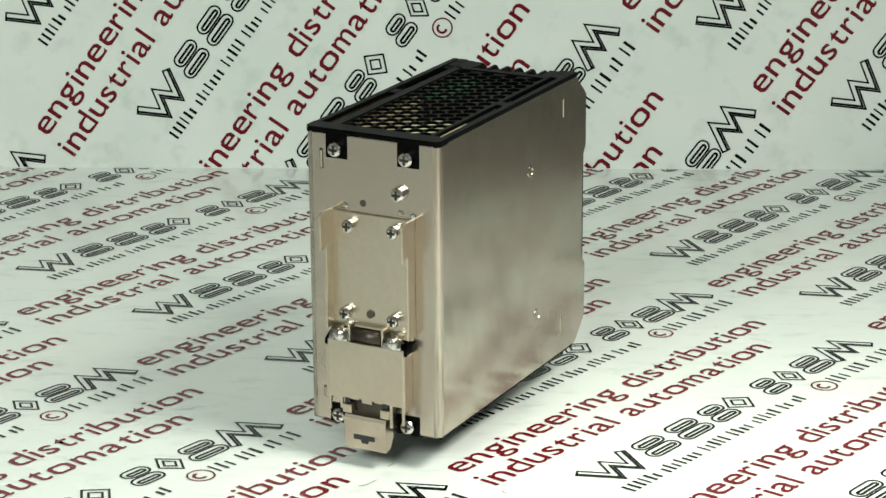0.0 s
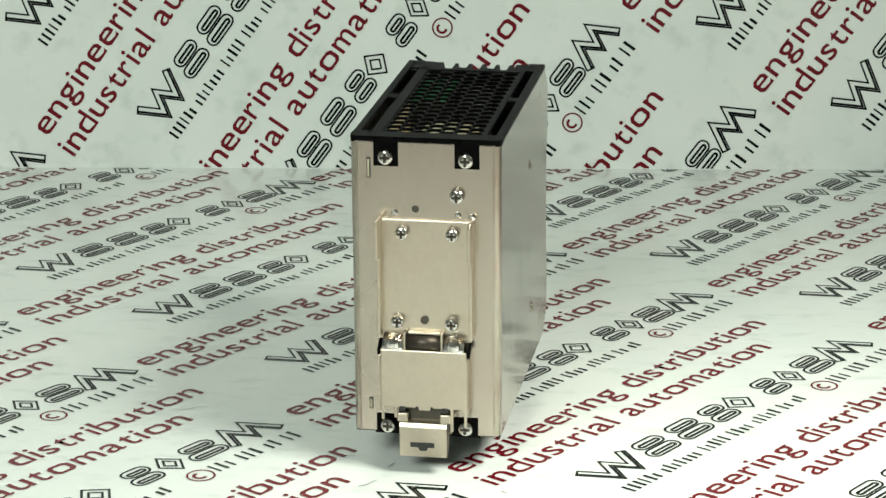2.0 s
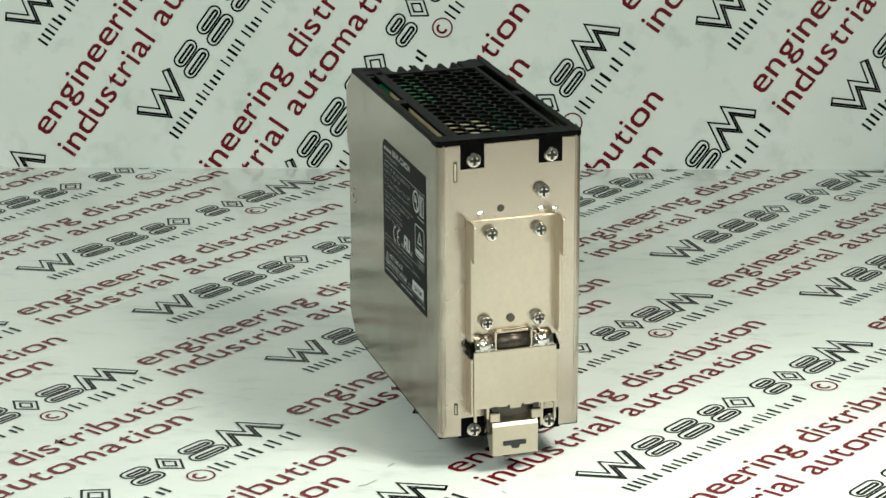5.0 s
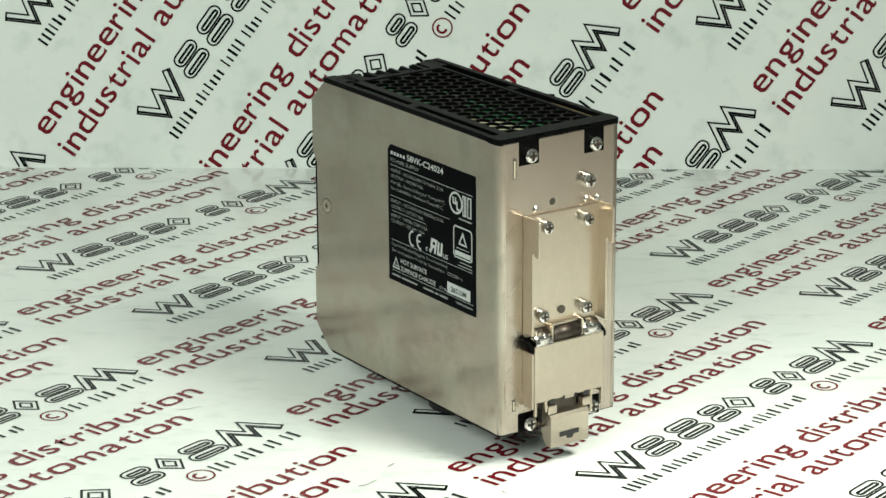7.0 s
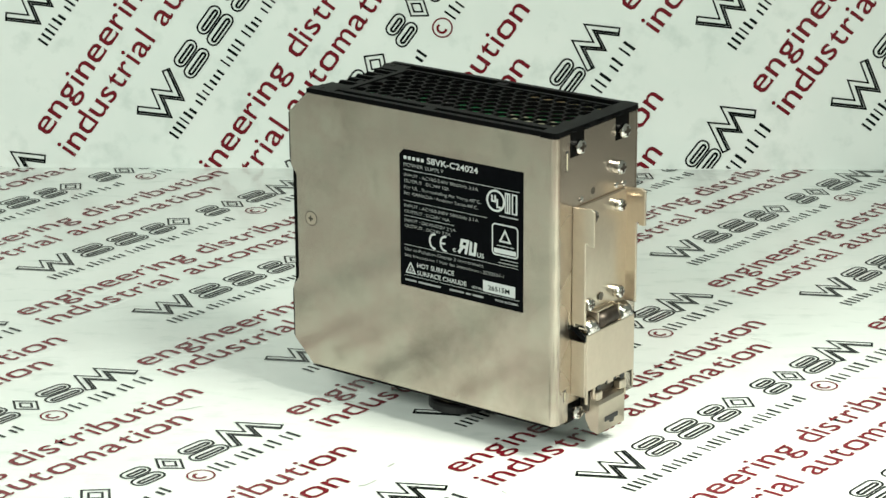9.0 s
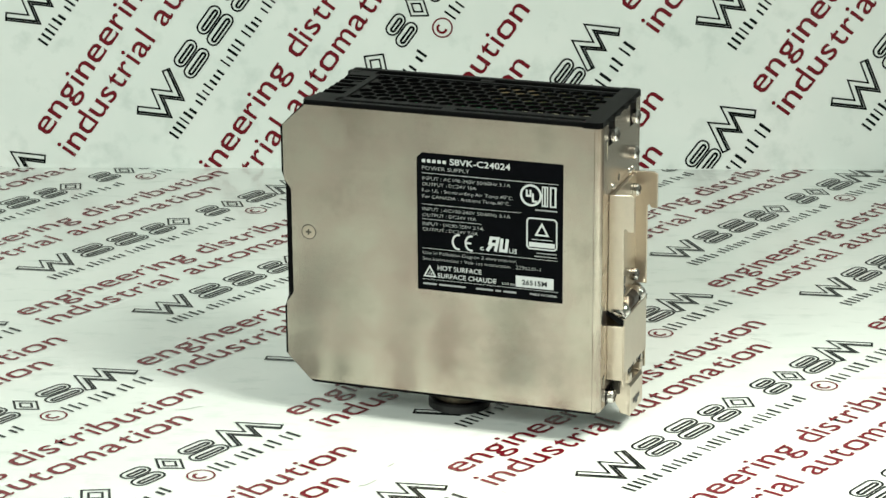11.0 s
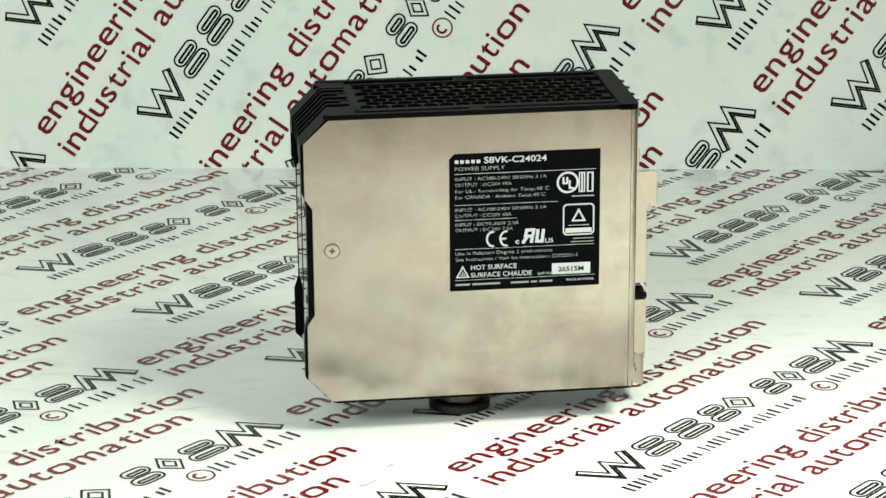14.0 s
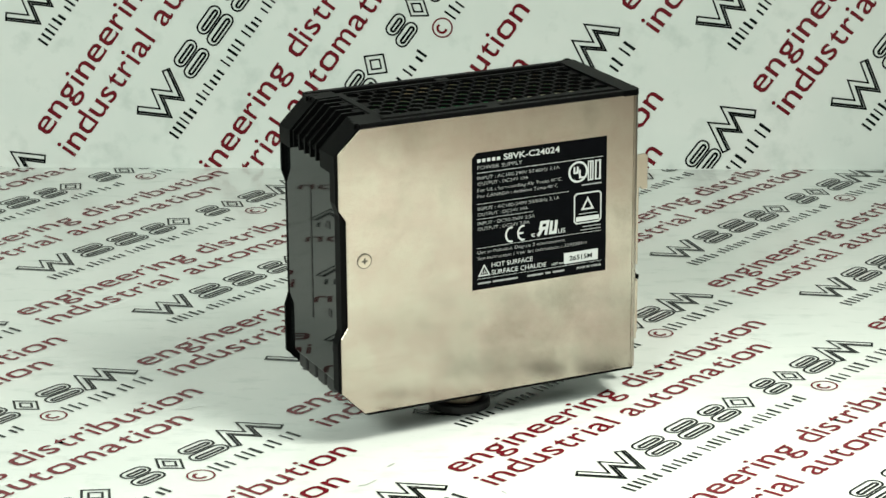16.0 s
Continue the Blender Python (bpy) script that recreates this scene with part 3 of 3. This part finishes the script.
def rating_label(supply):
    """Black rating label; its print stands a hair proud. Its own x runs along the side, its y is up."""
    x0, z0, w, h = -6.2, 46.2, 62.8, 59.0
    m = pose(x0 * MM, (LEFT - 0.02) * MM, z0 * MM, 90, 0, 0)
    bm = bmesh.new()
    prism(bm, [(0, 0), (w, 0), (w, h), (2.2, h), (0, h - 2.2)], "z", 0.0, 0.14)
    label = part("rating_label", bm, LABELBLACK, supply, "black rating label with white print")
    label.matrix_basis = m
    up = 0.17

    def line(text, x, y, size, length=0.0, bold=0.0, ink=WHITEINK, z=up):
        bm2 = place(words(text, size, length, bold), Matrix.Translation((x * MM, y * MM, z * MM)))
        part("print", bm2, ink, label)

    def bars(spots, ink=WHITEINK, z=up):
        for a, b2, c, d in spots:
            bm2 = bmesh.new()
            rect(bm2, a, b2, c, d, z)
            part("print_bar", bm2, ink, label)

    line("S8VK-C24024", 14.4, 54.7, 3.7, 26.0, 0.05)
    line("POWER SUPPLY", 2.3, 51.8, 2.3, 20.6, -0.02, THININK)
    bars([(2.3 + 2.25 * i, 54.9, 3.8 + 2.25 * i, 56.3) for i in range(5)])
    bars([(2.2, 50.3, 61.0, 50.5), (2.2, 37.0, 45.0, 37.15), (2.2, 30.6, 28.0, 30.75), (2.2, 18.0, 60.6, 18.15), (2.2, 4.6, 61.0, 4.75)])
    bars([(2.4, 2.3, 8.4, 3.1), (9.4, 2.3, 21.0, 3.1), (25.5, 2.3, 33.0, 3.1), (34.0, 2.3, 36.5, 3.1), (37.5, 2.3, 43.0, 3.1)], GREYINK)
    for text, y, ln in (("INPUT : AC100-240V 50/60Hz 3.1A", 47.5, 38.0), ("OUTPUT : DC24V 10A", 45.0, 23.4), ("For UL : Surrounding Air Temp.40°C.", 42.3, 39.5),
                        ("For CANADA : Ambient Temp.40°C.", 39.7, 38.0), ("INPUT : AC100-240V 50/60Hz 3.1A", 34.3, 38.0), ("OUTPUT : DC24V 10A", 31.8, 23.4),
                        ("INPUT : DC90-350V 2.5A", 28.0, 26.5), ("OUTPUT : DC24V 7.0A", 25.6, 24.0), ("Use in Pollution Degree 2 environment.", 15.5, 41.0),
                        ("See Instruction / Voir les instruction : 2292201-1", 12.9, 51.0)):
        line(text, 2.4, y, 2.1, ln, -0.025, THININK)
    line("HOT SURFACE", 8.8, 9.0, 2.9, 19.2, 0.02)
    line("SURFACE CHAUDE", 8.8, 5.7, 2.9, 25.6, 0.02)
    line("LOT No", 37.0, 5.6, 1.6, 5.6)
    line("MADE IN CHINA", 49.0, 2.3, 1.5, 11.5)
    # the conformity mark, two open rings
    bm = bmesh.new()
    for cx in (18.0, 23.6):
        stroke(bm, [(cx + 2.5 * math.cos(a), 22.0 + 3.1 * math.sin(a)) for a in [1.35 + 0.36 * i for i in range(11)]], 0.8, z=up)
    stroke(bm, [(21.4, 22.0), (23.6, 22.0)], 0.8, z=up)
    part("print_mark", bm, WHITEINK, label)
    line("c", 27.4, 19.6, 3.0, 1.6, 0.06)
    line("US", 39.9, 19.4, 2.8, 3.4, 0.03)
    bars([(42.8, 5.4, 59.0, 10.2)])
    line("26515M", 45.4, 6.6, 2.9, 10.8, 0.08, INK_BLACK, up + 0.05)
    bm = bmesh.new()
    # slanted component mark as plain blocks
    stroke(bm, [(34.0, 19.6), (35.2, 25.2), (32.2, 25.2), (31.6, 22.7), (34.2, 22.5)], 1.3, z=up)
    stroke(bm, [(32.6, 22.6), (30.4, 19.6)], 1.4, z=up)
    stroke(bm, [(36.9, 25.4), (36.3, 20.2), (38.6, 20.2), (39.2, 25.4)], 1.3, z=up)
    part("print_mark", bm, WHITEINK, label)
    bm = bmesh.new()
    ring = [(49.2 + 4.2 * math.cos(i * 0.2244), 45.0 + 4.2 * math.sin(i * 0.2244)) for i in range(28)]
    stroke(bm, ring, 0.9, True, up)
    stroke(bm, [(47.4, 47.3), (47.4, 44.7), (49.0, 44.7), (49.0, 47.3)], 0.8, z=up)
    stroke(bm, [(50.0, 45.9), (50.0, 42.5), (51.8, 42.5)], 0.8, z=up)
    part("print_mark", bm, WHITEINK, label)
    bars([(53.8, 40.6, 56.5, 49.2), (57.2, 40.6, 60.0, 49.2), ])
    bars([(51.0, 38.7, 60.4, 39.3), (51.6, 20.5, 60.3, 20.9), (50.6, 19.1, 60.3, 19.5)], GREYINK)
    bars([(54.3, 41.2, 54.8, 48.6), (55.5, 41.2, 55.9, 48.6), (57.9, 41.2, 59.2, 48.6)], LABELBLACK, up + 0.04)
    bm = bmesh.new()
    stroke(bm, [(48.6, 22.4), (59.2, 22.4), (60.2, 23.4), (60.2, 34.4), (59.2, 35.4), (48.6, 35.4), (47.6, 34.4), (47.6, 23.4)], 0.6, True, up)
    stroke(bm, [(51.4, 28.4), (56.4, 28.4), (53.9, 33.0)], 0.75, True, up)
    rect(bm, 48.4, 23.2, 59.4, 25.2, up)
    rect(bm, 49.6, 26.3, 58.4, 26.55, up)
    part("print_mark", bm, WHITEINK, label)
    bm = bmesh.new()
    stroke(bm, [(3.0, 6.0), (7.8, 6.0), (5.4, 10.4)], 0.55, True, up)
    for dx in (4.6, 5.4, 6.2):
        stroke(bm, [(dx, 6.6), (dx, 8.4 - abs(dx - 5.4))], 0.3, z=up)
    part("print_mark", bm, WHITEINK, label)
    return label


def power_supply():
    supply = thing("power_supply", "boxy power supply in plated steel with black vent cover", "power supply")
    left = side_panel(supply, LEFT, LEFT + 0.8, LEFT)
    right = side_panel(supply, RIGHT - 0.8, RIGHT, RIGHT)
    back_panel(supply)
    top_cover(supply)
    front_cover(supply)
    bm = bmesh.new()
    box(bm, -54.0, 71.0, LEFT + 0.4, RIGHT - 0.4, -1.1, -0.05, 0.3)
    part("bottom_cover", bm, BLACK, supply, "black plastic underside")
    rail_mount(supply)
    for v, z in ((-15.6, 115.5), (16.3, 115.2), (-15.9, 2.9), (15.8, 3.2)):
        fix_screw(supply, (71.9, YC + v, z), "x", 3.0)
    fix_screw(supply, (72.5, YC + 12.8, 100.6), "x", 2.9)
    for v, z in ((-9.0, 85.2), (11.2, 85.2), (-11.0, 48.4), (10.8, 48.2)):
        fix_screw(supply, (74.0, YC + v, z), "x", 2.7)
    # countersunk screw on the labelled side
    bm = bmesh.new()
    lathe(bm, (-54.8, LEFT + 0.05, 66.2), "-y", [(2.95, 0), (2.9, 0.22), (2.6, 0.3), (1.0, 0.32)], 24)
    s = part("screw", bm, BRACKET, supply, "countersunk cross-head screw")
    # Dark ring and cross paint the shade round and in the head.
    bm = bmesh.new()
    lathe(bm, (-54.8, LEFT + 0.1, 66.2), "-y", [(3.3, 0), (3.3, 0.14)], 24)
    part("seat_ring", bm, DARKTIN, s)
    bm = bmesh.new()
    cross(bm, (-54.8, LEFT, 66.2), "-y", 1.9, 0.36)
    part("recess", bm, DARKTIN, s)
    for x, z in ((-9.9, 90.7), (-16.6, 25.2)):
        bm = bmesh.new()
        lathe(bm, (x, RIGHT - 0.1, z), "y", [(2.8, 0), (2.6, 0.35), (1.9, 0.45), (1.7, 0.15)], 20)
        part("dimple", bm, SHELL, right)
    for x, z in ((-42.0, 106.5), (-40.3, 9.0)):
        bm = bmesh.new()
        box(bm, x - 0.45, x + 0.45, RIGHT - 0.2, RIGHT + 0.08, z, z + 8.0)
        part("slot", bm, TANGAP, right)
    rating_label(supply)
    # what shows through the vents
    bm = bmesh.new()
    box(bm, -44, 66, RIGHT - 8.0, RIGHT - 6.4, 6, 112)
    part("circuit_board", bm, BOARD, supply, "green circuit board")
    bm = bmesh.new()
    box(bm, -44, -8, LEFT + 8.0, YC - 6.0, 117.4, 118.8)
    part("circuit_board", bm, BOARD, supply)
    bm = bmesh.new()
    box(bm, 24, 60, -7.5, 7.5, 78, 116.6, 0.8)
    part("transformer", bm, CREAM, supply, "pale wound transformer")
    bm = bmesh.new()
    box(bm, 0, 20, YC - 10, YC + 10, 70, 111.0, 1.0)
    part("coil", bm, INNER_TAN, supply)
    # Tan sheet added inside the left panel, toned as its lit inner face.
    bm = bmesh.new()
    box(bm, -22, 68, -21.6, -20.8, 60, 121.0)
    part("lit_inner_face", bm, INNER_TAN, supply, "tan sheet added for the lit inside of the side panel")
    for x, v in ((-30, -12), (-30, 4), (-12, -12), (-12, 6)):
        bm = bmesh.new()
        lathe(bm, (x, YC + v, 70), "z", [(6.5, 0), (6.5, 47), (5.8, 48)], 18)
        part("capacitor", bm, RUBBER_SHADE, supply)
    return supply


def turning_pad():
    pad = thing("turning_pad", "small round black pad under the power supply", "turntable")
    bm = bmesh.new()
    lathe(bm, (0, 0, 0), "z", [(12.6, 0.0), (13.4, 0.6), (13.4, 3.4), (12.6, 4.2)], 36)
    part("base_disc", bm, RUBBER_SHADE, pad)
    bm = bmesh.new()
    lathe(bm, (0, 0, 4.2), "z", [(10.6, 0), (10.6, 9.4)], 36)
    part("spindle", bm, SPINDLE, pad, "dull brown metal spindle")
    return pad


def room():
    """Plain room that closes the place."""
    def slab(name, x0, x1, y0, y1, z0, z1, mat, label):
        bm = bmesh.new()
        box(bm, x0 * 1000, x1 * 1000, y0 * 1000, y1 * 1000, z0 * 1000, z1 * 1000)
        return tagged(part(name, bm, mat, None), label, name.split("_")[0], kind="structure")
    slab("ground", -2, 2, -2.2, 1.8, -0.85, -0.75, WOOD, "plain room floor under the table")
    slab("ceiling", -2, 2, -2.2, 1.8, 1.9, 2.0, ROOMPAINT, "plain pale room ceiling")
    slab("wall_north", -2, 2, 1.8, 1.9, -0.75, 1.9, ROOMPAINT, "plain pale room wall")
    slab("wall_south", -2, 2, -2.3, -2.2, -0.75, 1.9, ROOMPAINT, "plain pale room wall")
    slab("wall_west", -2.1, -2, -2.2, 1.8, -0.75, 1.9, ROOMPAINT, "plain pale room wall")
    slab("wall_east", 2, 2.1, -2.2, 1.8, -0.75, 1.9, ROOMPAINT, "plain pale room wall")
    slab("table_base", -0.75, 0.75, -0.85, 0.5, -0.75, -0.0035, WOOD, "plain bench under the printed sheet")


room()
floor = sheet_floor()
wall_back = sheet_wall()
pad = turning_pad()
supply = power_supply()
print_floor(floor)
floor_scuffs(floor)
print_wall(wall_back)


def motions():
    """The power supply turns with its pad at a steady pace."""
    steps = [i * 1.0 for i in range(17)]
    walk(supply, [(t, pose(0, 0, 0.0155, 0, 0, turn(t))) for t in steps])
    walk(pad, [(t, pose(0.0015, 0, 0, 0, 0, turn(t))) for t in steps])


motions()
